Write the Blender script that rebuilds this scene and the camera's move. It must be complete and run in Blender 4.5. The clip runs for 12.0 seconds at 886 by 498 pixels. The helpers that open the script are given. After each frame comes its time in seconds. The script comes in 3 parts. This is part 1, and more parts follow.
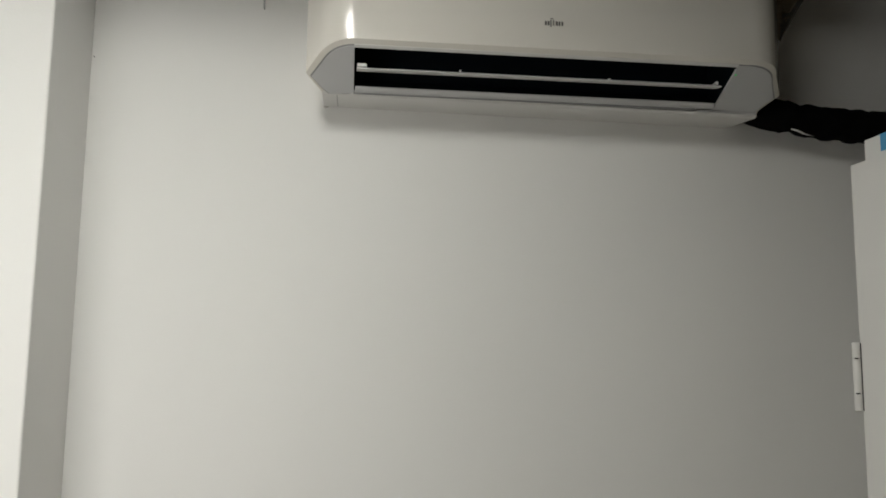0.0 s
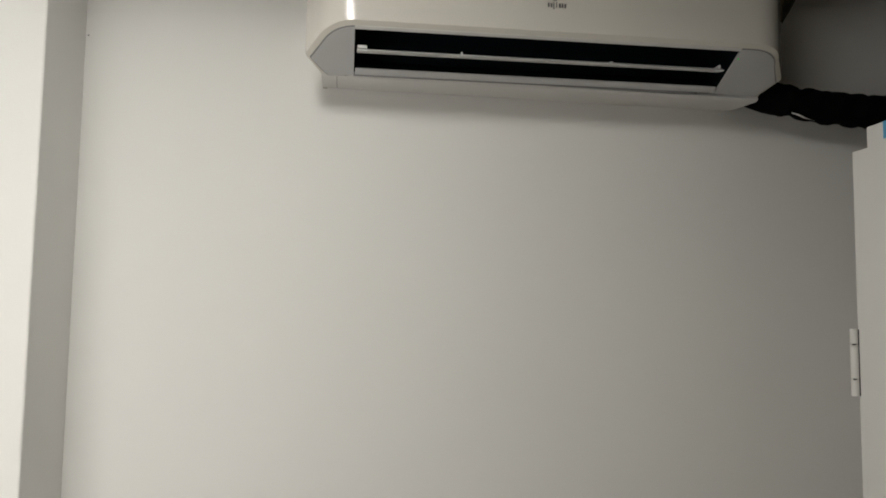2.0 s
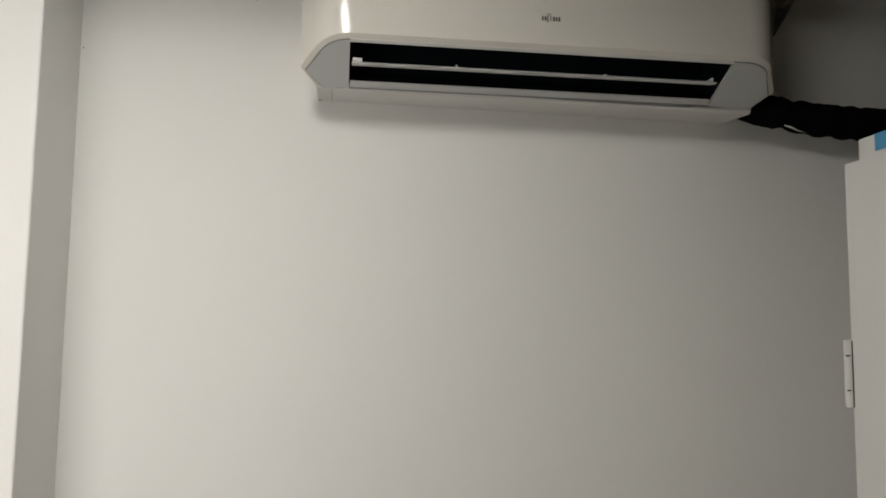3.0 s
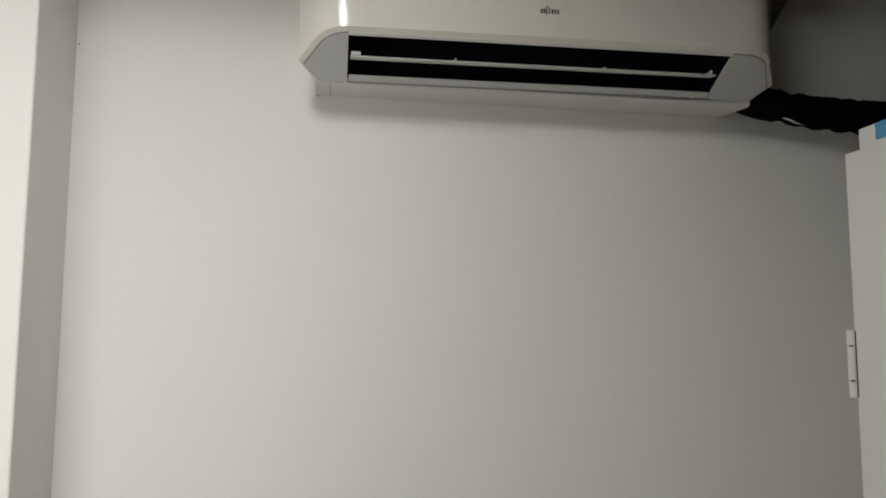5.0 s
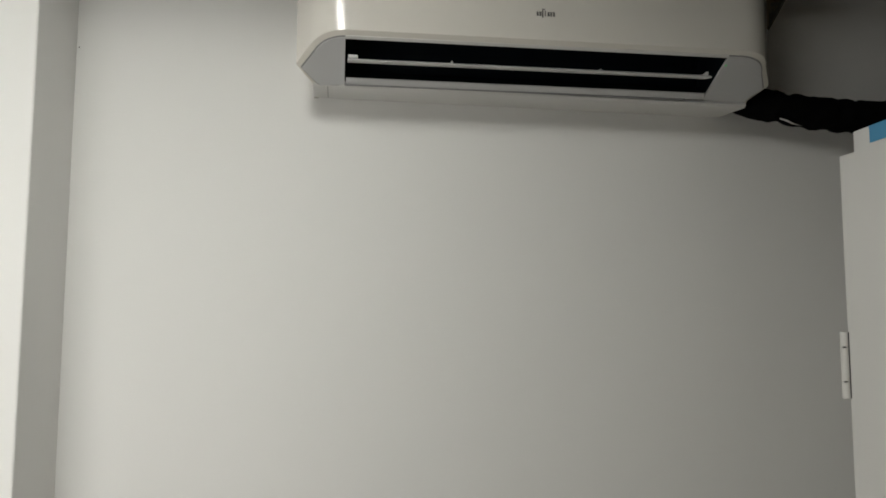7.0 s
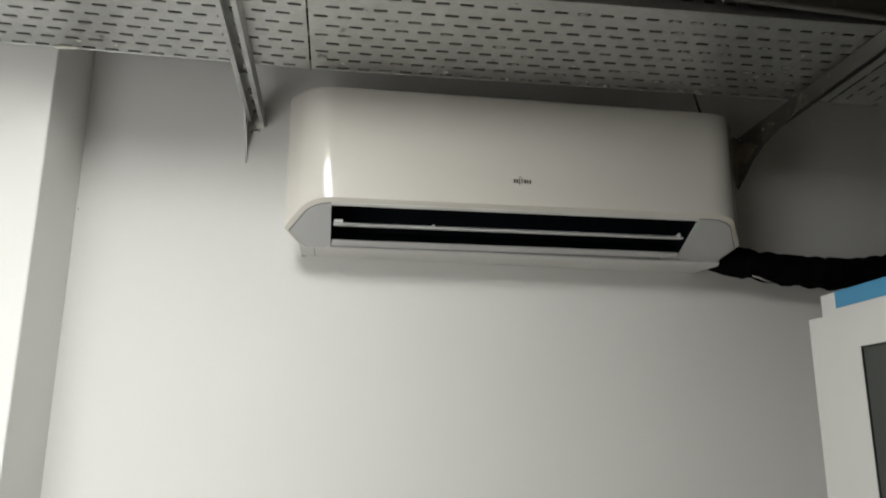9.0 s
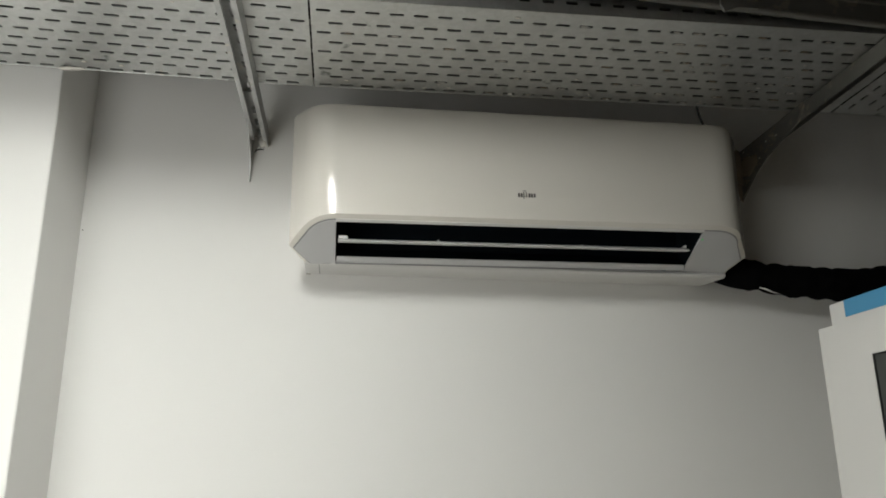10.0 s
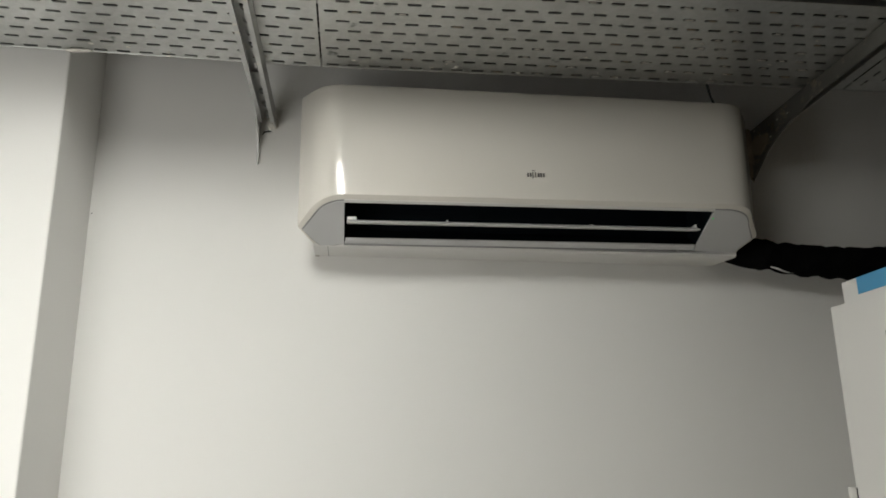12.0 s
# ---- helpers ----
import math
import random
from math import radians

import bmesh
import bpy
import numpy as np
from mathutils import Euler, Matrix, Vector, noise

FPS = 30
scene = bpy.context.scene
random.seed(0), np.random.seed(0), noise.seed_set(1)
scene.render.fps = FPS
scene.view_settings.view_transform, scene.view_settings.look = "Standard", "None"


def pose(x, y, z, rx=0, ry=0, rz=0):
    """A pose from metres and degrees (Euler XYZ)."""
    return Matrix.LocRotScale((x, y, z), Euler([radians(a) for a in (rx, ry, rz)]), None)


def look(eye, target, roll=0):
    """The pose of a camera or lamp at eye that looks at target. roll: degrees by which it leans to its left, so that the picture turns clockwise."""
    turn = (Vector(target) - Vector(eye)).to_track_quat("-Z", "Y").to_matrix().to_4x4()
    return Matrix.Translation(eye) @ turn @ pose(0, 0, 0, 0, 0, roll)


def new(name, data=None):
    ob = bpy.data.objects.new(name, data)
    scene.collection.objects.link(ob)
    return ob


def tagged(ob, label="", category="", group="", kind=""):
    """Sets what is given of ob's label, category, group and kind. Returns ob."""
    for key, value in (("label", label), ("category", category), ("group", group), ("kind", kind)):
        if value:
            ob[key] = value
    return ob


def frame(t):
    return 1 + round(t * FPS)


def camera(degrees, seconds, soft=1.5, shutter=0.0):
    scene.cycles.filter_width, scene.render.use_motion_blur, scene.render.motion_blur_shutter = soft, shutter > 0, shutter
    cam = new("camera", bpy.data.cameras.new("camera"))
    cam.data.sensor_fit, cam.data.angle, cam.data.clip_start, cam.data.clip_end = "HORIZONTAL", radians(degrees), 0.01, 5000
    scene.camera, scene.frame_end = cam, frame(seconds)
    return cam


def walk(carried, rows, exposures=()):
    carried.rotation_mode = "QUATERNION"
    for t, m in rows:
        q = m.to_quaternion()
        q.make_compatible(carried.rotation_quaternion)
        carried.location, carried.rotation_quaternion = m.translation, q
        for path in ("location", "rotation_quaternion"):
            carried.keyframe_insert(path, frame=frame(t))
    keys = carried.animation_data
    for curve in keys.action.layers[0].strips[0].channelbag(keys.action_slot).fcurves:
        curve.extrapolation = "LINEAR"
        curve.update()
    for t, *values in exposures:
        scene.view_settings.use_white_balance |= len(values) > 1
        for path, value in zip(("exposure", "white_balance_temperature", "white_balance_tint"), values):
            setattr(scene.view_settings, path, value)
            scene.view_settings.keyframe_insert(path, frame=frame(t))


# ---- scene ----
cam = camera(59.2, 12.0, soft=1.7, shutter=0.8)
PATH = [
    (0, (0.128, -1.915, 1.574), (0.342, 0.059, 1.818), 0.7),
    (0.5, (0.11, -1.913, 1.582), (0.342, 0.061, 1.802), 0.4),
    (1, (0.104, -1.91, 1.582), (0.341, 0.065, 1.786), 0.3),
    (1.5, (0.103, -1.908, 1.583), (0.344, 0.068, 1.774), 0.7),
    (2, (0.1, -1.91, 1.605), (0.345, 0.068, 1.775), 0.8),
    (2.5, (0.097, -1.916, 1.613), (0.356, 0.058, 1.804), 0.8),
    (3, (0.097, -1.912, 1.609), (0.357, 0.061, 1.805), 0.7),
    (3.2, (0.096, -1.91, 1.606), (0.361, 0.062, 1.807), 0.8),
    (4.8, (0.084, -1.897, 1.581), (0.361, 0.072, 1.797), 0.3),
    (5, (0.083, -1.895, 1.578), (0.36, 0.074, 1.795), 0.2),
    (5.5, (0.09, -1.901, 1.588), (0.36, 0.071, 1.788), 0.2),
    (6, (0.09, -1.905, 1.59), (0.36, 0.067, 1.789), 0.2),
    (6.5, (0.091, -1.908, 1.592), (0.364, 0.064, 1.791), 0.2),
    (6.7, (0.095, -1.912, 1.596), (0.364, 0.06, 1.79), 0.2),
    (8.3, (0.128, -1.947, 1.625), (0.379, 0.02, 1.884), 0.0),
    (8.5, (0.135, -1.963, 1.66), (0.389, -0.008, 2.0), 0.1),
    (8.7, (0.136, -1.971, 1.674), (0.395, -0.035, 2.102), 0.4),
    (9, (0.137, -1.983, 1.696), (0.391, -0.059, 2.179), 0.3),
    (9.5, (0.128, -1.978, 1.693), (0.384, -0.069, 2.228), 0.2),
    (10, (0.131, -1.969, 1.672), (0.378, -0.061, 2.22), -0.5),
    (10.5, (0.127, -1.963, 1.662), (0.373, -0.056, 2.215), -0.6),
    (11, (0.128, -1.964, 1.66), (0.363, -0.052, 2.196), -0.6),
    (11.5, (0.128, -1.962, 1.66), (0.359, -0.046, 2.187), -0.6),
    (12, (0.13, -1.958, 1.655), (0.357, -0.04, 2.175), -0.7),
]
walk(cam, [(t, look(e, g, r)) for t, e, g, r in PATH],
     [(0, -0.15, 6450, 10), (1.0, -0.16, 6480, 10), (1.5, -0.16, 6590, 12), (3.2, -0.15, 6590, 12), (4.8, -0.16, 6500, 10), (6.7, -0.20, 6430, 10),
      (8.3, -0.04, 6410, 10), (9.1, 0.22, 6290, 10), (10.0, 0.22, 6340, 9), (12.0, 0.12, 6440, 10)])

# ---- world and lamps ----
world = bpy.data.worlds.new("world")
scene.world = world
world.use_nodes = True
world.node_tree.nodes["Background"].inputs[0].default_value = (0.05, 0.05, 0.055, 1)
world.node_tree.nodes["Background"].inputs[1].default_value = 0.02
LAMP_POWER = 34.0
FILL_POWER = 8.0


# ---- materials ----
def shader(name, colour, rough=0.5, metal=0.0, noise_scale=0.0, amount=0.0, bump=0.0, bump_scale=200.0,
           fine=0.0, fine_scale=120.0, spec=0.5, stains=None, stain_scale=3.0, stain_edge=0.62, rough_var=0.0, spangle=0.0, coat=0.0):
    """A principled material with colour variation at two scales, optional stains, spangle and relief."""
    m = bpy.data.materials.new(name)
    m.use_nodes = True
    nt = m.node_tree
    b = nt.nodes["Principled BSDF"]
    b.inputs["Roughness"].default_value = rough
    b.inputs["Metallic"].default_value = metal
    b.inputs["Specular IOR Level"].default_value = spec
    b.inputs["Coat Weight"].default_value = coat
    b.inputs["Coat Roughness"].default_value = 0.15
    co = nt.nodes.new("ShaderNodeTexCoord").outputs["Object"]
    col = None

    def tex(scale, detail=4.0):
        n = nt.nodes.new("ShaderNodeTexNoise")
        n.inputs["Scale"].default_value = scale
        n.inputs["Detail"].default_value = detail
        nt.links.new(co, n.inputs["Vector"])
        return n.outputs["Fac"]

    def mix(fac, a, c):
        n = nt.nodes.new("ShaderNodeMix")
        n.data_type = "RGBA"
        nt.links.new(fac, n.inputs[0])
        if isinstance(a, tuple):
            n.inputs[6].default_value = (*a, 1)
        else:
            nt.links.new(a, n.inputs[6])
        n.inputs[7].default_value = (*c, 1)
        return n.outputs[2]

    def scaled(out, k):
        n = nt.nodes.new("ShaderNodeMath")
        n.operation = "MULTIPLY"
        nt.links.new(out, n.inputs[0])
        n.inputs[1].default_value = k
        return n.outputs[0]

    col = tuple(colour)
    if amount:
        col = mix(tex(noise_scale), tuple(c * (1 + amount) for c in colour), tuple(c * (1 - amount) for c in colour))
    if fine:
        col = mix(scaled(tex(fine_scale, 2.0), fine), col, tuple(c * 0.5 for c in colour))
    if spangle:
        v = nt.nodes.new("ShaderNodeTexVoronoi")
        v.inputs["Scale"].default_value = 90.0
        nt.links.new(co, v.inputs["Vector"])
        sep = nt.nodes.new("ShaderNodeSeparateColor")
        nt.links.new(v.outputs["Color"], sep.inputs[0])
        col = mix(scaled(sep.outputs[0], spangle), col, tuple(min(1, c * 1.5) for c in colour))
    if stains:
        r = nt.nodes.new("ShaderNodeMapRange")
        r.inputs[1].default_value = stain_edge
        r.inputs[2].default_value = stain_edge + 0.06
        nt.links.new(tex(stain_scale, 6.0), r.inputs[0])
        col = mix(r.outputs[0], col, stains)
    if isinstance(col, tuple):
        b.inputs["Base Color"].default_value = (*col, 1)
    else:
        nt.links.new(col, b.inputs["Base Color"])
    if rough_var:
        r = nt.nodes.new("ShaderNodeMapRange")
        r.inputs[3].default_value = rough - rough_var
        r.inputs[4].default_value = rough + rough_var
        nt.links.new(tex(18.0, 5.0), r.inputs[0])
        nt.links.new(r.outputs[0], b.inputs["Roughness"])
    if bump:
        n = nt.nodes.new("ShaderNodeBump")
        n.inputs["Strength"].default_value = bump
        n.inputs["Distance"].default_value = 0.002
        nt.links.new(tex(bump_scale, 3.0), n.inputs["Height"])
        nt.links.new(n.outputs["Normal"], b.inputs["Normal"])
    return m


def glow(name, colour, strength):
    m = bpy.data.materials.new(name)
    m.use_nodes = True
    b = m.node_tree.nodes["Principled BSDF"]
    b.inputs["Base Color"].default_value = (*colour, 1)
    b.inputs["Emission Color"].default_value = (*colour, 1)
    b.inputs["Emission Strength"].default_value = strength
    return m


WALL = shader("wall_paint", (0.83, 0.825, 0.805), 0.75, noise_scale=1.3, amount=0.012, bump=0.14, bump_scale=260, spec=0.3,
              fine=0.02, fine_scale=9, rough_var=0.06)
CEILING = shader("ceiling_concrete", (0.20, 0.196, 0.19), 0.9, noise_scale=2.0, amount=0.12, bump=0.3, bump_scale=90)
FLOOR = shader("floor_vinyl", (0.25, 0.205, 0.145), 0.55, noise_scale=3.0, amount=0.08, bump=0.1, bump_scale=120)
COVER = shader("ac_cover", (0.74, 0.715, 0.66), 0.20, noise_scale=2.0, amount=0.01, spec=0.5, bump=0.010, bump_scale=60, rough_var=0.015, coat=0.5)
CASE = shader("ac_case", (0.67, 0.665, 0.65), 0.42, noise_scale=3.0, amount=0.012, bump=0.05, bump_scale=300)
# unseen walls: dark to keep bounce off the right, brownish to warm the shade
BOUNCE_CUT = shader("bounce_cut_wall", (0.085, 0.066, 0.042), 0.8, noise_scale=1.3, amount=0.03, bump=0.25, bump_scale=260, spec=0.3)
PLATE = shader("ac_end_plate", (0.55, 0.555, 0.56), 0.38, noise_scale=4.0, amount=0.015, bump=0.04, bump_scale=400)
BLADE = shader("ac_louvre", (0.70, 0.705, 0.70), 0.32, noise_scale=4.0, amount=0.02)
VOID = shader("outlet_black", (0.006, 0.010, 0.014), 0.65, noise_scale=20, amount=0.2, spec=0.15)
RIDGE = shader("outlet_ridge_grey", (0.035, 0.036, 0.04), 0.5, noise_scale=20, amount=0.2)
SEAM = shader("seam_grey", (0.27, 0.27, 0.27), 0.7)
BADGE = shader("badge_grey", (0.16, 0.155, 0.15), 0.35, metal=0.3)
LED = glow("status_green", (0.10, 0.8, 0.25), 0.15)
ZINC = shader("galvanised_steel", (0.50, 0.51, 0.50), 0.40, metal=0.93, noise_scale=5.0, amount=0.12, spangle=0.18, bump=0.06, bump_scale=140,
              fine=0.25, fine_scale=35, rough_var=0.10, stains=(0.20, 0.21, 0.20), stain_scale=16, stain_edge=0.69)
STRUT = shader("zinc_strut", (0.43, 0.435, 0.43), 0.36, metal=0.8, noise_scale=9.0, amount=0.2, spangle=0.25, bump=0.06, bump_scale=150,
               rough_var=0.12, stains=(0.55, 0.53, 0.48), stain_scale=30, stain_edge=0.64)
ZINC_DARK = shader("dull_zinc", (0.26, 0.257, 0.24), 0.46, metal=0.88, noise_scale=6.0, amount=0.22, bump=0.1, bump_scale=120,
                   rough_var=0.1, stains=(0.36, 0.33, 0.28), stain_scale=26, stain_edge=0.60)
PLASTER = shader("plaster_splash", (0.66, 0.64, 0.59), 0.9, noise_scale=30, amount=0.12, bump=0.8, bump_scale=160)
MORTAR = shader("brown_mortar", (0.36, 0.31, 0.24), 0.95, noise_scale=25, amount=0.25, bump=1.0, bump_scale=120)
FOAM = shader("black_foam", (0.004, 0.004, 0.0042), 0.9, noise_scale=14, amount=0.3, bump=0.7, bump_scale=70, spec=0.02)
CABLE = shader("cable_black", (0.015, 0.015, 0.016), 0.5, noise_scale=20, amount=0.2)
CABLE_GREY = shader("cable_grey", (0.30, 0.30, 0.30), 0.5, noise_scale=20, amount=0.1)
RACK = shader("cabinet_powder_coat", (0.69, 0.685, 0.665), 0.42, noise_scale=2.5, amount=0.012, bump=0.12, bump_scale=700, rough_var=0.04)
TAPE = shader("blue_film", (0.075, 0.30, 0.52), 0.35, noise_scale=12, amount=0.06, bump=0.1, bump_scale=40)
RUBBER = shader("black_gasket", (0.012, 0.012, 0.012), 0.6)
GLASS = shader("smoked_glass", (0.045, 0.05, 0.046), 0.12, noise_scale=3, amount=0.1, spec=0.5)
HINGE = shader("hinge_zinc_white", (0.70, 0.69, 0.66), 0.38, noise_scale=20, amount=0.03)
LAMP_BODY = shader("lamp_white", (0.8, 0.8, 0.79), 0.4, noise_scale=5, amount=0.01)
LAMP_GLOW = glow("lamp_glow", (1.0, 0.985, 0.915), LAMP_POWER)


# ---- builders ----
def block(bm, x0, x1, y0, y1, z0, z1, bevel=0.0):
    r = bmesh.ops.create_cube(bm, size=1.0)
    bmesh.ops.scale(bm, vec=(x1 - x0, y1 - y0, z1 - z0), verts=r["verts"])
    bmesh.ops.translate(bm, vec=((x0 + x1) / 2, (y0 + y1) / 2, (z0 + z1) / 2), verts=r["verts"])
    if bevel:
        edges = list({e for v in r["verts"] for e in v.link_edges})
        bmesh.ops.bevel(bm, geom=edges, offset=bevel, segments=2, affect="EDGES", profile=0.5)


def prism(bm, poly, axis, a, b):
    """A closed prism of a polygon in the plane across the axis ('x': poly is (y, z); 'y': (x, z); 'z': (x, y)), from a to b."""
    put = {"x": lambda p, t: (t, *p), "y": lambda p, t: (p[0], t, p[1]), "z": lambda p, t: (*p, t)}[axis]
    low = [bm.verts.new(put(p, a)) for p in poly]
    high = [bm.verts.new(put(p, b)) for p in poly]
    n = len(poly)
    bm.faces.new(low)
    bm.faces.new(high)
    for i in range(n):
        bm.faces.new((low[i], low[(i + 1) % n], high[(i + 1) % n], high[i]))
    bmesh.ops.recalc_face_normals(bm, faces=bm.faces)


def tube(bm, points, radii, sides=12, lumps=0.0):
    """A round tube along points, with a radius at each, and closed ends."""
    pts = [Vector(p) for p in points]
    rings = []
    for i, p in enumerate(pts):
        d = (pts[min(i + 1, len(pts) - 1)] - pts[max(i - 1, 0)]).normalized()
        side = d.cross(Vector((0, 0, 1)) if abs(d.z) < 0.9 else Vector((1, 0, 0))).normalized()
        up = side.cross(d)
        r = radii[i] if isinstance(radii, (list, tuple)) else radii
        ring = []
        for k in range(sides):
            a = 2 * math.pi * k / sides
            q = p + (side * math.cos(a) + up * math.sin(a)) * r
            if lumps:
                q += (q - p).normalized() * lumps * noise.noise(q * 22)
            ring.append(bm.verts.new(q))
        rings.append(ring)
    for r0, r1 in zip(rings, rings[1:]):
        for k in range(sides):
            bm.faces.new((r0[k], r0[(k + 1) % sides], r1[(k + 1) % sides], r1[k]))
    bm.faces.new(rings[0][::-1])
    bm.faces.new(rings[-1])
    bmesh.ops.recalc_face_normals(bm, faces=bm.faces)


def mesh_of(bm, name, material, smooth=0.0):
    me = bpy.data.meshes.new(name)
    if smooth:
        for e in bm.edges:
            e.smooth = len(e.link_faces) == 2 and e.calc_face_angle(0) < radians(smooth)
        for f in bm.faces:
            f.smooth = True
    bm.to_mesh(me)
    bm.free()
    me.materials.append(material)
    return me


def part(name, bm, material, parent=None, label="", smooth=0.0):
    ob = new(name, mesh_of(bm, name, material, smooth))
    if parent:
        ob.parent = parent
    return tagged(ob, label)


def thing(name, label, category, at=(0, 0, 0), group=""):
    ob = new(name)
    ob.empty_display_size = 0.05
    ob.matrix_basis = Matrix.Translation(at)
    bpy.context.view_layer.update()
    return tagged(ob, label, category, group)


def box_part(name, material, parent, x0, x1, y0, y1, z0, z1, bevel=0.0, label=""):
    bm = bmesh.new()
    block(bm, x0, x1, y0, y1, z0, z1, bevel)
    return part(name, bm, material, parent, label)


def structure(name, material, x0, x1, y0, y1, z0, z1, label):
    return tagged(box_part(name, material, None, x0, x1, y0, y1, z0, z1), label, kind="structure")


# ---- the room ----
X_LEFT, X_RIGHT, Y_BACK, H = -1.35, 2.05, -4.3, 3.20
structure("floor", FLOOR, X_LEFT - 0.15, X_RIGHT + 0.15, Y_BACK - 0.15, 0.2, -0.12, 0.0, "grey vinyl floor of a technical room")
structure("ceiling", CEILING, X_LEFT - 0.15, X_RIGHT + 0.15, Y_BACK - 0.15, 0.2, H, H + 0.15, "bare grey concrete ceiling above the cable trays")
structure("wall_north", WALL, X_LEFT - 0.15, X_RIGHT + 0.15, 0.0, 0.2, 0.0, H, "white painted wall behind the air conditioner")
structure("wall_west", WALL, X_LEFT - 0.15, X_LEFT, Y_BACK, 0.0, 0.0, H, "white painted side wall")
structure("wall_east", BOUNCE_CUT, X_RIGHT, X_RIGHT + 0.15, Y_BACK, 0.0, 0.0, H, "side wall behind the cabinet, out of view, darkened to cut bounce")
structure("wall_south", BOUNCE_CUT, X_LEFT - 0.15, X_RIGHT + 0.15, Y_BACK - 0.15, Y_BACK, 0.0, H, "wall facing the air conditioner, out of view, darkened to cut bounce")
PIL_X, PIL_Y = -0.532, -0.240
bm = bmesh.new()
block(bm, X_LEFT + 0.002, PIL_X, PIL_Y, 0.05, 0.002, H - 0.002)
bmesh.ops.bevel(bm, geom=[e for e in bm.edges if all(abs(v.co.x - PIL_X) < 1e-4 and abs(v.co.y - PIL_Y) < 1e-4 for v in e.verts)],
                offset=0.004, segments=3, affect="EDGES", profile=0.5)
tagged(part("wall_pier", bm, WALL, None), "white painted wall pier standing proud of the wall", kind="structure")

# added short wall and tall window beside the camera's stand, unseen, for left fill
PW_Y, PW_X, PW_H = -1.24, -0.38, 2.26
GX0, GX1, GZ0, GZ1 = -1.02, -0.42, 0.12, 2.18
bm = bmesh.new()
for x0, x1, z0, z1 in ((X_LEFT + 0.002, GX0, 0.002, PW_H), (GX1, PW_X, 0.002, PW_H), (GX0, GX1, 0.002, GZ0), (GX0, GX1, GZ1, PW_H)):
    block(bm, x0, x1, PW_Y - 0.10, PW_Y, z0, z1)
bmesh.ops.remove_doubles(bm, verts=bm.verts, dist=1e-5)
tagged(part("wall_return", bm, WALL, None), "added short white wall, out of view, holding the fill window", kind="structure")
bm = bmesh.new()
for x0, x1, z0, z1 in ((GX0 + 0.001, GX0 + 0.04, GZ0 + 0.001, GZ1 - 0.001), (GX1 - 0.04, GX1 - 0.001, GZ0 + 0.001, GZ1 - 0.001), (GX0 + 0.04, GX1 - 0.04, GZ0 + 0.001, GZ0 + 0.04), (GX0 + 0.04, GX1 - 0.04, GZ1 - 0.04, GZ1 - 0.001)):
    block(bm, x0, x1, PW_Y - 0.08, PW_Y - 0.03, z0, z1)
window = tagged(part("window_1", bm, LAMP_BODY, None), "added window, out of view, that brightens the room's left", kind="structure")
box_part("pane", LAMP_BODY, window, GX0 + 0.04, GX1 - 0.04, PW_Y - 0.062, PW_Y - 0.056, GZ0 + 0.04, GZ1 - 0.04)
# area lamp in the added opening, brightens the left of wall and pier
fill_lamp = bpy.data.lights.new("window_light", "AREA")
fill_lamp.shape, fill_lamp.size, fill_lamp.size_y = "RECTANGLE", GX1 - GX0 - 0.1, GZ1 - GZ0 - 0.1
fill_lamp.energy, fill_lamp.color = FILL_POWER, (1.0, 0.985, 0.925)
new("window_light", fill_lamp).matrix_basis = look(((GX0 + GX1) / 2, PW_Y - 0.05, (GZ0 + GZ1) / 2), ((GX0 + GX1) / 2, 0, (GZ0 + GZ1) / 2))

# ---- the lamp that lights the room ----
def settle(parent):
    """Puts the parts, built in world metres, back in place under their parent."""
    bpy.context.view_layer.update()
    for c in parent.children:
        c.matrix_parent_inverse = parent.matrix_world.inverted()

def panel_lamp(width, length, label):
    """A flat lamp about the origin, facing down: frame, diffuser, back tray and hanging wires up to the ceiling."""
    ob = thing("panel_lamp", label, "lamp", (0, 0, 0))
    w, h = width / 2, length / 2
    b = bmesh.new()
    for x0, x1, y0, y1 in ((-w - 0.015, -w, -h - 0.015, h + 0.015), (w, w + 0.015, -h - 0.015, h + 0.015), (-w, w, -h - 0.015, -h), (-w, w, h, h + 0.015)):
        block(b, x0, x1, y0, y1, -0.003, 0.012)
    bmesh.ops.remove_doubles(b, verts=b.verts, dist=1e-5)
    part("frame", b, LAMP_BODY, ob)
    box_part("diffuser", LAMP_GLOW, ob, -w + 0.0005, w - 0.0005, -h + 0.0005, h - 0.0005, 0.0, 0.005, label="glowing white diffuser")
    box_part("housing", LAMP_BODY, ob, -w - 0.01, w + 0.01, -h - 0.01, h + 0.01, 0.0125, 0.045, 0.004)
    for x, y in ((-w, -h), (w, -h), (-w, h), (w, h)):
        b = bmesh.new()
        tube(b, [(x * 0.9, y * 0.9, 0.044), (x * 0.9, y * 0.9, H - LAMP_Z)], 0.0015, 6)
        part("hanging_wire", b, STRUT, ob)
    return ob


LAMP_Z = 2.68
panel_lamp(0.22, 1.0, "white flat panel lamp hung from the ceiling").matrix_basis = pose(-0.17, -1.45, LAMP_Z)


# ---- the air conditioner ----
AC_W, AC_TOP, AC_FRONT, EAR_Y = 1.15, 2.519, -0.242, -0.160
LIP_Z, HEEL_Y, HEEL_Z = 2.244, -0.115, 2.160
SLOPE = (LIP_Z - HEEL_Z) / (HEEL_Y - AC_FRONT)
CORNER = 0.110


def slope_z(y):
    """The height of the sloping underside at y."""
    return LIP_Z - SLOPE * (y - AC_FRONT)


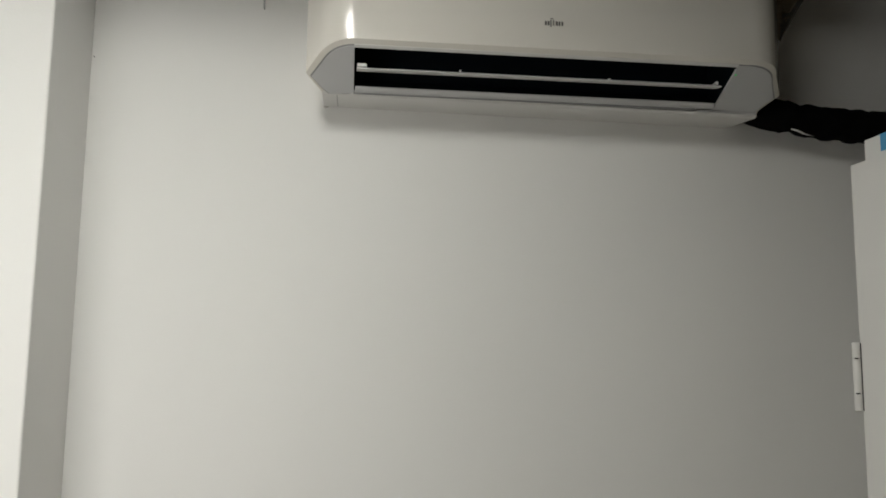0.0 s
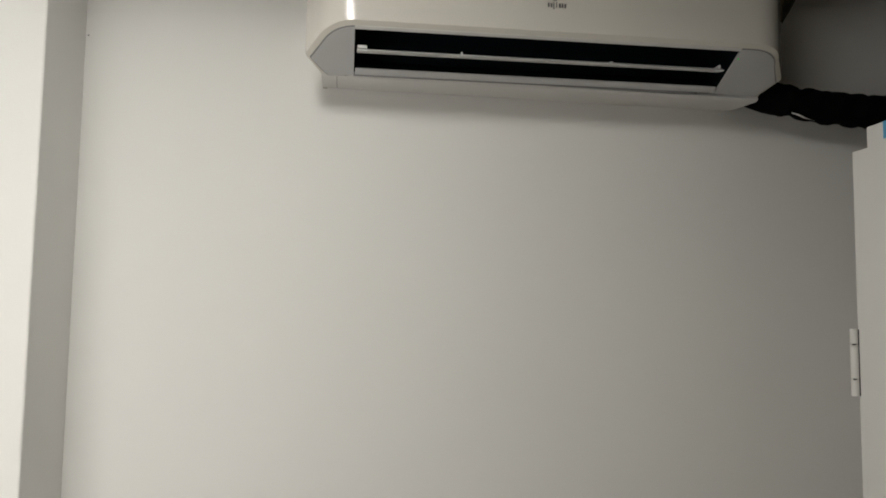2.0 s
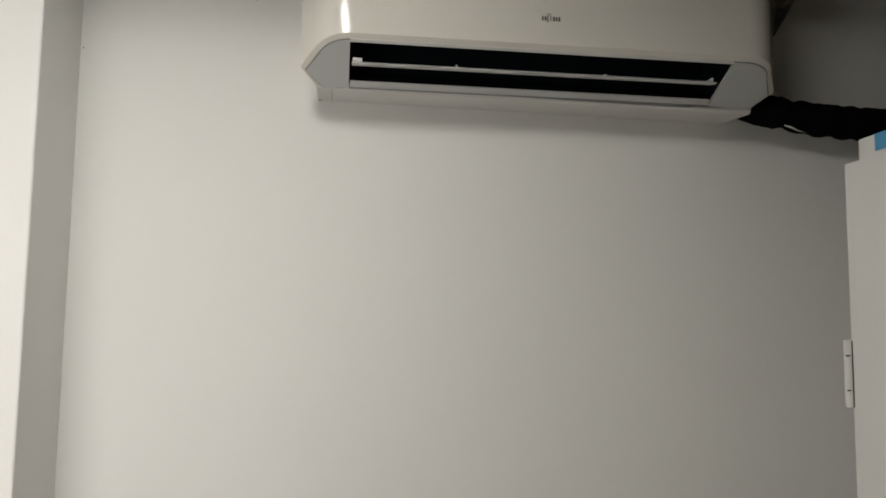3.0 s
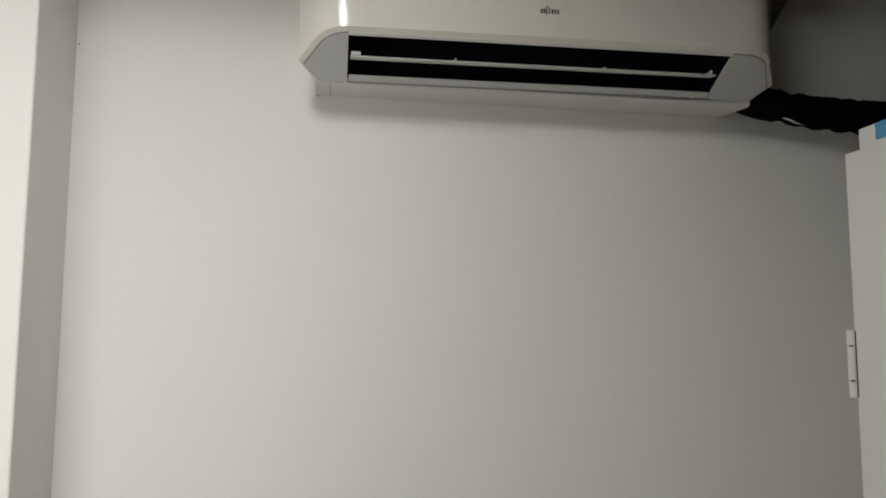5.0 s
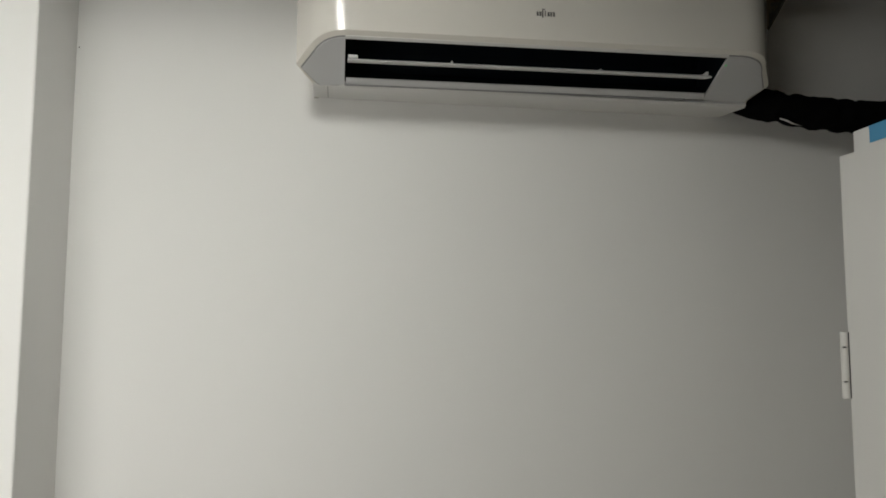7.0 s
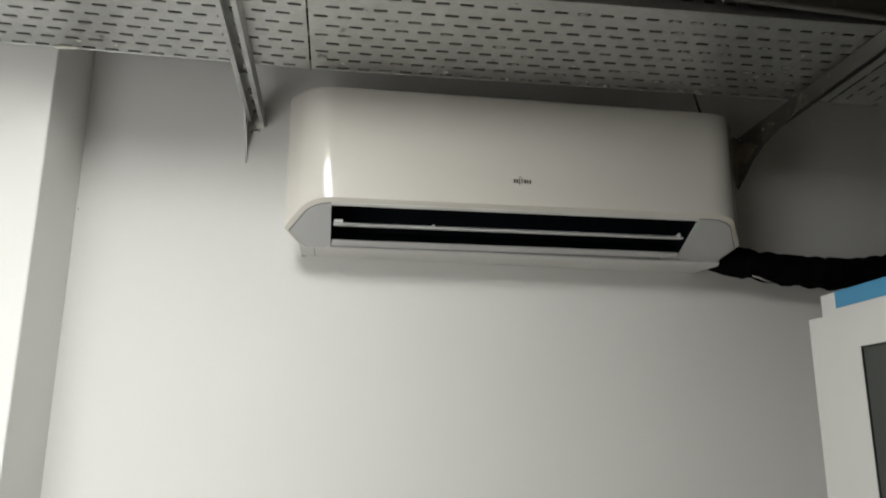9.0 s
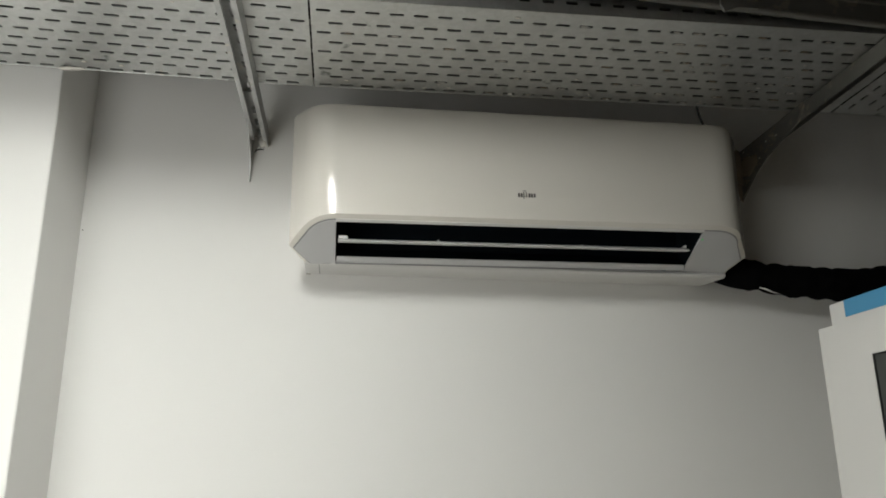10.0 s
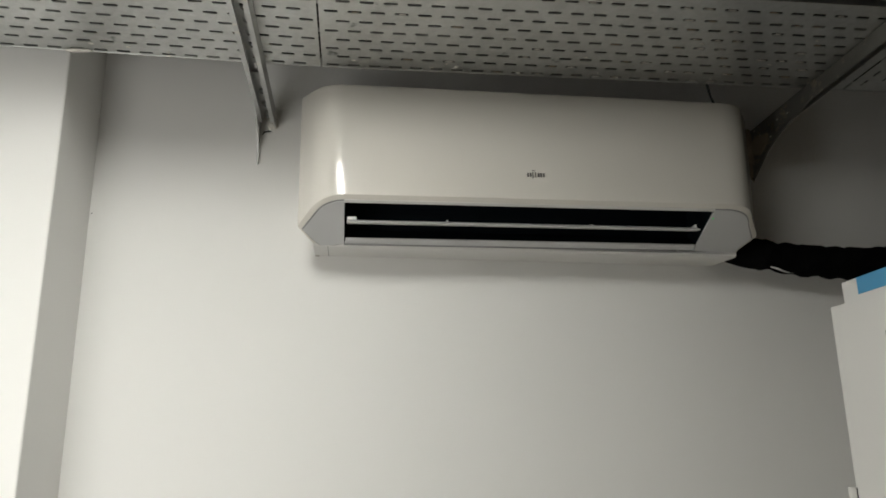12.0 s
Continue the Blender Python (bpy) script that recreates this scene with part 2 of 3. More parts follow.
def half_outline(inset=0.0, n=14):
    """The plan of the casing's left half, from the wall round the corner to the front."""
    pts = [(0.036 + inset, -0.0)]
    h0, h1, h2 = Vector((0.036 + inset * 1.5, HEEL_Y + 0.001)), Vector((0.033 + inset, HEEL_Y - 0.004)), Vector((0.021 + inset, -0.1325))
    for i in range(6):
        f = i / 5
        q = h0 * (1 - f) ** 2 + h1 * 2 * f * (1 - f) + h2 * f * f
        pts.append((q.x, q.y))
    pts += [(0.002 + inset, EAR_Y + 0.0045 + inset * 0.2), (inset + 0.0004, EAR_Y + inset * 0.35), (0.003 + inset, EAR_Y - 0.0045 + inset * 0.5)]
    # a straight facet from the ear, then a tight bend into the front
    p0, p1, p2 = Vector((0.029 + inset, -0.2005 + inset * 0.6)), Vector((0.057 + inset * 0.5, AC_FRONT + 0.0005 + inset)), Vector((CORNER, AC_FRONT + inset))
    pts.append((p0.x, p0.y))
    for i in range(1, n + 1):
        f = i / n
        q = p0 * (1 - f) ** 2 + p1 * 2 * f * (1 - f) + p2 * f * f
        pts.append((q.x, q.y))
    return pts


def mirrored(pts):
    """The right end's plan: its corner is tighter and its ear a little shorter."""
    out = []
    for x, y in pts:
        k = min(max((x - 0.034) / (CORNER - 0.034), 0.0), 1.0)
        out.append((AC_W - 0.005 - x + 0.026 * k * (1 - k) * (1.6 - k), y))
    return out


def widened(pts):
    """The left end's plan, drawn out by a few millimetres."""
    return [(x - 0.004 * min(max((CORNER - x) / (CORNER - 0.03), 0.0), 1.0), y) for x, y in pts]


def outline(inset=0.0):
    return widened(half_outline(inset)) + mirrored(half_outline(inset))[::-1]


ac = thing("air_conditioner", "wide white wall-mounted air conditioner with open louvre", "air conditioner", (AC_W / 2, 0, LIP_Z))
bm = bmesh.new()
full, inner = outline(), outline(0.010)
rows = []
for pts, z in ((full, None), (full, AC_TOP - 0.008), (outline(0.003), AC_TOP - 0.002), (outline(0.009), AC_TOP)):
    lean = 0.0 if z is None else 0.008
    rows.append([bm.verts.new((x, y - (lean if y < HEEL_Y else 0.0), slope_z(y) + 0.003 if z is None and y <= HEEL_Y else (HEEL_Z if z is None else z + 0.0055 - 0.0105 * x / AC_W))) for x, y in pts])
rows.insert(0, [bm.verts.new((x, y, (slope_z(y) if y <= HEEL_Y else HEEL_Z))) for x, y in inner])
for a, b in zip(rows, rows[1:]):
    for i in range(len(a) - 1):
        bm.faces.new((a[i], a[i + 1], b[i + 1], b[i]))
bm.faces.new(rows[-1])
bmesh.ops.recalc_face_normals(bm, faces=bm.faces)
part("cover", bm, COVER, ac, "glossy off-white front cover with rounded corners", smooth=35)

SLOT_X0, SLOT_X1, SLOT_X1B = 0.106, 1.006, 0.993
SLOT_Y0, SLOT_Y1 = AC_FRONT + 0.016, -0.124


def plate(name, pts, thick, material, label=""):
    """A plate lying in the sloping underside, from plan points."""
    b = bmesh.new()
    low = [b.verts.new((x, y, slope_z(y) - 0.0015)) for x, y in pts]
    high = [b.verts.new((x, y + 0.4 * thick, slope_z(y) + thick)) for x, y in pts]
    b.faces.new(low)
    b.faces.new(high)
    for i in range(len(pts)):
        j = (i + 1) % len(pts)
        b.faces.new((low[i], low[j], high[j], high[i]))
    bmesh.ops.recalc_face_normals(b, faces=b.faces)
    return part(name, b, material, ac, label)


inset_half = half_outline(0.0125)[1:]
plate("end_plate", widened(inset_half) + [(SLOT_X0, inset_half[-1][1]), (SLOT_X0, HEEL_Y - 0.004)], 0.03, PLATE, "light grey end plate")
right = mirrored(inset_half)
plate("end_plate", right + [(SLOT_X1, right[-1][1]), (SLOT_X1B, SLOT_Y1), (SLOT_X1B - 0.004, HEEL_Y - 0.004)], 0.004, PLATE, "light grey end plate with a status light")
# dark line between the cover's rim and the plates
plate("gap_liner", widened(half_outline(0.0095)[1:]) + [(SLOT_X0, AC_FRONT + 0.012), (SLOT_X0, HEEL_Y)], 0.002, SEAM)
plate("gap_liner", mirrored(half_outline(0.0095)[1:]) + [(SLOT_X1, AC_FRONT + 0.012), (SLOT_X1B, HEEL_Y)], 0.002, SEAM)
for ob in [o for o in ac.children if o.name.startswith("gap_liner")]:
    ob.location.z = 0.0012
plate("front_lip", [(SLOT_X0, AC_FRONT + 0.009), (SLOT_X1, AC_FRONT + 0.009), (SLOT_X1, SLOT_Y0), (SLOT_X0, SLOT_Y0)], 0.012, CASE)
# the outlet's dark inside
bm = bmesh.new()
sec = [(SLOT_Y0, slope_z(SLOT_Y0) + 0.001), (SLOT_Y0 + 0.03, slope_z(SLOT_Y0) + 0.09), (-0.06, 2.30), (-0.055, 2.215), (SLOT_Y1, slope_z(SLOT_Y1) + 0.001)]
a = [bm.verts.new((SLOT_X0, y, z)) for y, z in sec]
b = [bm.verts.new((SLOT_X1 + 0.004, y, z)) for y, z in sec]
for i in range(4):
    bm.faces.new((a[i], a[i + 1], b[i + 1], b[i]))
bm.faces.new(a)
bm.faces.new(b)
bmesh.ops.recalc_face_normals(bm, faces=bm.faces)
part("outlet", bm, VOID, ac, "black air outlet")

bm = bmesh.new()
prism(bm, [(SLOT_Y0 + 0.0055, slope_z(SLOT_Y0) + 0.002), (SLOT_Y0 + 0.008, slope_z(SLOT_Y0) + 0.001), (SLOT_Y0 + 0.0095, slope_z(SLOT_Y0) + 0.004), (SLOT_Y0 + 0.007, slope_z(SLOT_Y0) + 0.006)],
      "x", SLOT_X0 + 0.002, SLOT_X1)
part("outlet_ridge", bm, RIDGE, ac, "dark grey ridge inside the outlet")


def louvre(name, cy, cz, chord, thick, tilt, x0, x1, label, material=BLADE):
    """A slim blade of rounded section along x."""
    b = bmesh.new()
    pts = []
    for i in range(14):
        a = 2 * math.pi * i / 14
        u, v = chord / 2 * math.cos(a), thick / 2 * math.sin(a) * (1 + 0.3 * math.cos(a))
        t = radians(tilt)
        pts.append((cy + u * math.cos(t) - v * math.sin(t), cz + u * math.sin(t) + v * math.cos(t)))
    prism(b, pts, "x", x0, x1)
    return part(name, b, material, ac, label, smooth=50)


louvre("louvre", -0.164, 2.2045, 0.062, 0.0095, 17, SLOT_X0 + 0.006, 0.981, "long light grey louvre blade")
louvre("lower_louvre", -0.125, 2.1695, 0.022, 0.014, -14, SLOT_X0 + 0.003, SLOT_X1B - 0.004, "long light grey lower louvre", PLATE)
for x, w in ((SLOT_X0 + 0.007, 0.022), (0.971, 0.006)):
    box_part("louvre_pivot", BLADE, ac, x, x + w, -0.186, -0.156, 2.203, 2.2115, 0.002)
for x, up in ((0.352, 2.2120), (0.709, 2.2095)):
    bm = bmesh.new()
    prism(bm, [(-0.186, 2.200), (-0.160, 2.207), (-0.170, up), (-0.181, up - 0.003)], "x", x - 0.0018, x + 0.0018)
    part("louvre_clip", bm, BLADE, ac)
# foot of the casing against the wall
bm = bmesh.new()
prism(bm, [(HEEL_Y - 0.004, HEEL_Z - 0.001), (HEEL_Y + 0.003, HEEL_Z - 0.006), (-0.030, 2.1515), (-0.024, 2.154), (-0.0, 2.158), (-0.0, 2.19), (-0.05, 2.19), (HEEL_Y, HEEL_Z + 0.001)],
      "x", 0.033, 1.090)
for v in bm.verts:
    if v.co.x > 1.0:
        v.co.x = 1.080 + 0.027 * min(max((-0.030 - v.co.y) / 0.085, 0.0), 1.0)
    if v.co.z < 2.1595:
        v.co.z += 0.0045 - 0.0105 * v.co.x
part("base_strip", bm, CASE, ac, smooth=30)
box_part("seam", SEAM, ac, 0.0665, 0.0678, HEEL_Y + 0.003, -0.029, 2.1545, 2.161)
box_part("seam", SEAM, ac, SLOT_X0, 0.945, HEEL_Y - 0.0075, HEEL_Y - 0.0055, HEEL_Z - 0.002, HEEL_Z + 0.006)
# lamp and badge
bm = bmesh.new()
bmesh.ops.create_uvsphere(bm, u_segments=10, v_segments=6, radius=0.0026, matrix=Matrix.Translation((1.009, -0.208, slope_z(-0.208) - 0.001)))
part("status_light", bm, LED, ac, "small green status light")
bm = bmesh.new()
bx, bz = 0.537, 2.302
for i, (w, up, down) in enumerate(((0.0040, 0, 0), (0.0042, 0, 0), (0.0022, 0.003, 0.004), (0.0020, 0.003, 0), (0.0044, 0, 0), (0.0038, 0, 0), (0.0042, 0, 0))):
    x = bx + i * 0.0064
    block(bm, x, x + w, AC_FRONT - 0.0034, AC_FRONT + 0.001, bz - down, bz + 0.0095 + up)
block(bm, bx + 0.012, bx + 0.020, AC_FRONT - 0.0034, AC_FRONT + 0.001, bz + 0.0150, bz + 0.0165)
part("badge", bm, BADGE, ac, "small dark grey maker's badge")
settle(ac)

# thin black wire rising from the casing
bm = bmesh.new()
tube(bm, [(1.046, -0.215, 2.50), (1.044, -0.212, 2.525), (1.034, -0.215, 2.545), (1.022, -0.225, 2.575), (1.018, -0.25, 2.62)], 0.0032, 8)
tagged(part("thin_wire", bm, CABLE, None, smooth=50), "thin black wire behind the air conditioner", "cable")

# ---- black insulated pipes ----
bm = bmesh.new()
keys = [(1.02, -0.062, 2.200, 0.026), (1.09, -0.066, 2.188, 0.034), (1.16, -0.074, 2.173, 0.041), (1.24, -0.078, 2.157, 0.0395), (1.33, -0.08, 2.150, 0.0415),
        (1.43, -0.08, 2.145, 0.043), (1.55, -0.08, 2.147, 0.043), (1.62, -0.08, 2.160, 0.047), (1.75, -0.08, 2.19, 0.044), (2.05, -0.09, 2.22, 0.044)]
pts, rad = [], []
for p, q in zip(keys, keys[1:]):
    for s in range(12):
        f = s / 12
        k = [a + (b - a) * f for a, b in zip(p, q)]
        pts.append(k[:3])
        rad.append(k[3] * (1 + 0.035 * math.sin(k[0] * 70 + 2 * math.sin(k[0] * 31)) + 0.022 * math.sin(k[0] * 190 + 3 * math.sin(k[0] * 47))))
tube(bm, pts, rad, 16, 0.008)
pipe = tagged(part("insulated_pipe", bm, FOAM, None, smooth=60), "black foam-wrapped refrigerant pipes along the wall", "pipe")
bm = bmesh.new()
tube(bm, [(1.205, -0.104, 2.126), (1.222, -0.106, 2.121), (1.238, -0.106, 2.114), (1.268, -0.100, 2.110)], [0.0015, 0.0032, 0.0024, 0.0010], 8, 0.002)
part("tape_end", bm, HINGE, pipe, "loose white tape end", smooth=60)

# ---- cable trays ----
TRAY_Z, TRAY_Y0, TRAY_Y1 = 2.548, -0.645, -0.281
TRAY_SKEW, JOINT_X = 0.042, 0.0445


def drift(x):
    """How far the skewed first tray has run off from the wall at x."""
    return TRAY_SKEW * min(0.0, x - JOINT_X)


ROWS = [-0.293, -0.332, -0.369, -0.406, -0.444, -0.482, -0.520, -0.557, -0.601]


def slotted(bm, u0, u1, v0, v1, rows_v, pitch, length, width, place, start=0.0, depth=0.002):
    """A sheet in (u, v) with rows of staggered slots cut through; place maps (u, v, depth) to the world."""
    def quad(a, b, c, d, dep=(0, 0, 0, 0)):
        bm.faces.new([bm.verts.new(place(p[0], p[1], e)) for p, e in zip((a, b, c, d), dep)])

    edge = v0
    for k, v in enumerate(sorted(rows_v)):
        lo, hi = v - width / 2, v + width / 2
        quad((u0, edge), (u1, edge), (u1, lo), (u0, lo))
        edge = hi
        u = u0
        s = u0 + start + (pitch / 2 if k % 2 else 0.0)
        while s + length < u1 - 0.006:
            quad((u, lo), (s, lo), (s, hi), (u, hi))
            e = s + length
            for a, b in (((s, lo), (e, lo)), ((e, lo), (e, hi)), ((e, hi), (s, hi)), ((s, hi), (s, lo))):
                quad(a, b, b, a, (0, 0, depth, depth))
            c = width * 0.3
            for p, q, r in (((s, lo), (s + c, lo), (s, lo + c)), ((e, lo), (e, lo + c), (e - c, lo)), ((e, hi), (e - c, hi), (e, hi - c)), ((s, hi), (s, hi - c), (s + c, hi))):
                bm.faces.new([bm.verts.new(place(*w, 0)) for w in (p, q, r)])
            u = e
            s += pitch
        quad((u, lo), (u1, lo), (u1, hi), (u, hi))
    quad((u0, edge), (u1, edge), (u1, v1), (u0, v1))
    bmesh.ops.remove_doubles(bm, verts=bm.verts, dist=1e-5)


def tray(x0, x1, start, label, cross=False, dz=0.0, skew=0.0):
    """A perforated tray length: floor, two side walls with returns."""
    z = TRAY_Z + dz
    ob = thing("cable_tray", label, "cable tray", ((x0 + x1) / 2, (TRAY_Y0 + TRAY_Y1) / 2, z), "cable trays along the wall")
    b = bmesh.new()
    if cross:
        n = int((x1 - x0) / 0.04)
        slotted(b, TRAY_Y0, TRAY_Y1, x0, x1, [x0 + 0.03 + 0.04 * i for i in range(n - 1)], 0.049, 0.029, 0.0065,
                lambda u, v, e: (v, u, z + e), 0.014)
    else:
        slotted(b, x0, x1, TRAY_Y0, TRAY_Y1, ROWS, 0.0487, 0.029, 0.0082, lambda u, v, e: (u, v, z + e), start)
    part("tray_floor", b, ZINC, ob, "slotted galvanised floor")
    for y, s in ((TRAY_Y0, 1), (TRAY_Y1, -1)):
        b = bmesh.new()
        slotted(b, x0, x1, z, z + 0.06, [z + 0.024, z + 0.043], 0.0487, 0.024, 0.007, lambda u, v, e: (u, y + s * e, v), 0.02)
        part("side_wall", b, ZINC, ob)
        b = bmesh.new()
        prism(b, [(y, z + 0.06), (y + s * 0.012, z + 0.06), (y + s * 0.012, z + 0.0615), (y, z + 0.0615)], "x", x0, x1)
        part("rolled_edge", b, ZINC, ob)
        # raised fold line along the floor's edge
        b = bmesh.new()
        tube(b, [(x0, y + s * 0.0015, z + 0.001), (x1, y + s * 0.0015, z + 0.001)], 0.0024, 8)
        part("fold", b, ZINC, ob, smooth=60)
    if skew:
        for c in ob.children:
            for v in c.data.vertices:
                v.co.y += skew * (v.co.x - x1)
    settle(ob)
    return ob


tray(-1.34, JOINT_X, 0.008, "dusty galvanised perforated cable tray on wall brackets", skew=TRAY_SKEW)
tray(0.0485, 1.352, 0.0105, "galvanised perforated cable tray above the air conditioner")
tray(1.356, 2.04, 0.01, "galvanised cable tray fitting with crosswise slots", cross=True, dz=-0.001)

# joint plate inside the two trays
bm = bmesh.new()
block(bm, -0.02, 0.11, TRAY_Y0 + 0.004, TRAY_Y0 + 0.0055, TRAY_Z + 0.006, TRAY_Z + 0.05)
tagged(part("joint_plate", bm, ZINC, None), "galvanised joint plate between two cable trays", "joint plate")

# cables lying in the trays
rng = random.Random(3)
for i in range(15):
    y, r = -0.622 + i * 0.0219, rng.uniform(0.0100, 0.0112)
    grey = i in (4, 9)
    bm = bmesh.new()
    tube(bm, [(-1.33 + 0.105 * k, y + drift(-1.33 + 0.105 * k) + 0.0015 * math.sin(k * 0.7 + i * 2.1), TRAY_Z + 0.0035 + r + 0.002 * (1 + math.sin(k * 1.3 + i))) for k in range(32)], r, 8)
    tagged(part("power_cable", bm, CABLE_GREY if grey else CABLE, None, smooth=60), "grey data cable lying in the tray" if grey else "black power cable lying in the tray", "cable", "cables in the trays")

# ---- rail along the tray's outer side ----
rail = thing("steel_rail", "dull galvanised channel rail along the cable tray", "rail", (1.2, -0.664, 2.555))
bm = bmesh.new()
prism(bm, [(-0.658, 2.553), (-0.668, 2.553), (-0.671, 2.556), (-0.671, 2.562), (-0.668, 2.565), (-0.668, 2.600), (-0.671, 2.603), (-0.671, 2.609), (-0.668, 2.612), (-0.658, 2.612)],
      "x", 0.25, 2.03)
part("channel", bm, ZINC_DARK, rail)
bm = bmesh.new()
prism(bm, [(0.865, 2.553), (0.872, 2.538), (0.900, 2.551), (0.945, 2.553), (0.945, 2.614), (0.865, 2.614)], "y", -0.677, -0.6715)
part("coupler", bm, ZINC_DARK, rail, "stained coupler plate")
for x in (0.885, 0.928):
    bm = bmesh.new()
    bmesh.ops.create_cone(bm, cap_ends=True, segments=6, radius1=0.008, radius2=0.007, depth=0.008, matrix=pose(x, -0.680, 2.585, 90))
    part("bolt", bm, ZINC_DARK, rail)
for x in (0.6, 1.5):
    bm = bmesh.new()
    tube(bm, [(x, -0.663, 2.60), (x, -0.663, H)], 0.005, 8)
    part("threaded_rod", bm, ZINC_DARK, rail)
settle(rail)
rail.rotation_euler = (0, radians(2.5), radians(0.6))
rail.location.z += 0.001

# upper tray with its load of cables, mostly unseen, added to block lamp light
blocking_tray = thing("cable_tray", "added cable tray above the perforated one, blocking lamp light", "cable tray", (0, -0.46, 2.613), "cable trays along the wall")
box_part("tray_floor", ZINC_DARK, blocking_tray, -1.34, 2.03, -0.640, -0.300, 2.613, 2.615)
for y in (-0.640, -0.3015):
    box_part("side_wall", ZINC_DARK, blocking_tray, -1.34, 2.03, y, y + 0.0015, 2.6152, 2.673)
for x in (-0.6, 0.4, 1.4):
    for y in (-0.647, -0.293):
        bm = bmesh.new()
        tube(bm, [(x, y, 2.612), (x, y, H)], 0.005, 8)
        part("threaded_rod", bm, ZINC_DARK, blocking_tray)
settle(blocking_tray)
rng = random.Random(11)
for row in range(8):
    for i in range(11 - row):
        bm = bmesh.new()
        y = -0.62 + row * 0.014 + i * 0.030
        ph = rng.uniform(0, 6)
        tube(bm, [(-1.33 + 0.175 * k, y + 0.006 * math.sin(0.8 * k + ph), 2.632 + row * 0.027 + 0.004 * math.sin(1.1 * k + 2 * ph)) for k in range(20)], 0.0145, 8)
        tagged(part("power_cable", bm, CABLE, None, smooth=60), "thick black power cable in the upper tray, stacked to block light", "cable", "cables in the trays")


# ---- wall brackets ----
def bracket(x, y_out, label, metal, web, lipped=True):
    """A cantilever arm of channel, open downwards, let into the wall."""
    ob = thing("wall_bracket", label, "bracket", (x + 0.0205, 0, 2.505), "brackets under the cable trays")
    z0, z1, t = 2.505, 2.5455, 0.0025
    for s in (0, 1):
        b = bmesh.new()
        xa = x if s == 0 else x + 0.041 - t
        block(b, xa, xa + t, y_out, -0.012, z0 if lipped or s == 0 else z0 + 0.016, z1)
        part("flange", b, metal, ob)
        if not lipped:
            continue
        b = bmesh.new()
        xl = x if s == 0 else x + 0.041 - 0.0105
        prism(b, [(xl, z0), (xl + 0.0105, z0), (xl + 0.0105, z0 + 0.004), (xl + 0.0085, z0 + 0.006), (xl + 0.002, z0 + 0.006), (xl, z0 + 0.004)], "y", y_out, -0.048)
        part("lip", b, metal, ob, smooth=50)
    b = bmesh.new()
    slotted(b, y_out, -0.012, x + t, x + 0.041 - t, [x + 0.0205], 0.05, 0.028, 0.013, lambda u, v, e: (v, u, z1 - 0.003 + e), 0.01)
    part("web", b, metal, ob)
    if lipped:
        b = bmesh.new()
        block(b, x + t, x + 0.041 - t, -0.262, -0.004, z1 - 0.0105, z1 - 0.0075, 0.001)
        part("fixing_plate", b, metal, ob, "plain fixing plate with bolts")
    b = bmesh.new()
    prism(b, web, "x", x - 0.004, x - 0.0003)
    part("gusset", b, metal, ob)
    for y, z in ((-0.045, z1 - 0.014), (-0.105, z1 - 0.014), (-0.175, z1 - 0.014)):
        b = bmesh.new()
        bmesh.ops.create_cone(b, cap_ends=True, segments=6, radius1=0.0075, radius2=0.0075, depth=0.007, matrix=Matrix.Translation((x + 0.0205, y, z)))
        bmesh.ops.create_cone(b, cap_ends=True, segments=10, radius1=0.004, radius2=0.004, depth=0.014, matrix=Matrix.Translation((x + 0.0205, y, z - 0.004)))
        part("bolt", b, STRUT, ob)
    settle(ob)
    return ob


def blob(cx, cy, cz, rx, ry, rz, seed, material, name, label):
    """A rough lump of plaster or mortar."""
    b = bmesh.new()
    bmesh.ops.create_icosphere(b, subdivisions=3, radius=1.0)
    for v in b.verts:
        k = 1 + 0.35 * noise.noise(v.co * 1.7 + Vector((seed, 0, 0))) + 0.15 * noise.noise(v.co * 5 + Vector((0, seed, 0)))
        v.co = Vector((cx + v.co.x * rx * k, cy + v.co.y * ry * k, cz + v.co.z * rz * k))
    return tagged(part(name, b, material, None, smooth=70), label, "plaster")


bracket(-0.122, -0.705, "galvanised channel bracket let into the white wall", STRUT,
        [(-0.115, 2.545), (-0.085, 2.503), (-0.050, 2.489), (-0.026, 2.463), (-0.012, 2.438), (-0.007, 2.412), (0.0, 2.407), (0.0, 2.545)])
bracket(1.248, -0.86, "dull galvanised channel bracket with mortar on it", ZINC_DARK,
        [(-0.34, 2.545), (-0.30, 2.502), (-0.15, 2.476), (-0.085, 2.452), (-0.04, 2.424), (-0.008, 2.406), (0.0, 2.403), (0.0, 2.545)], lipped=False)
blob(-0.092, -0.006, 2.522, 0.016, 0.010, 0.018, 3.1, PLASTER, "plaster_patch", "rough white plaster patch round the bracket's end")
blob(1.250, -0.006, 2.500, 0.030, 0.018, 0.050, 7.7, MORTAR, "mortar_patch", "rough brown mortar patch round the bracket's end")
blob(1.246, -0.002, 2.445, 0.012, 0.006, 0.040, 5.2, MORTAR, "mortar_patch", "thin brown mortar run below the bracket")
blob(-0.490, -0.309, 2.5465, 0.030, 0.007, 0.003, 1.3, PLASTER, "plaster_patch", "white plaster smear under the cable tray")
blob(-0.70, -0.318, 2.5468, 0.05, 0.005, 0.002, 9.3, PLASTER, "plaster_patch", "white plaster smear between pier and tray")
rng = random.Random(5)
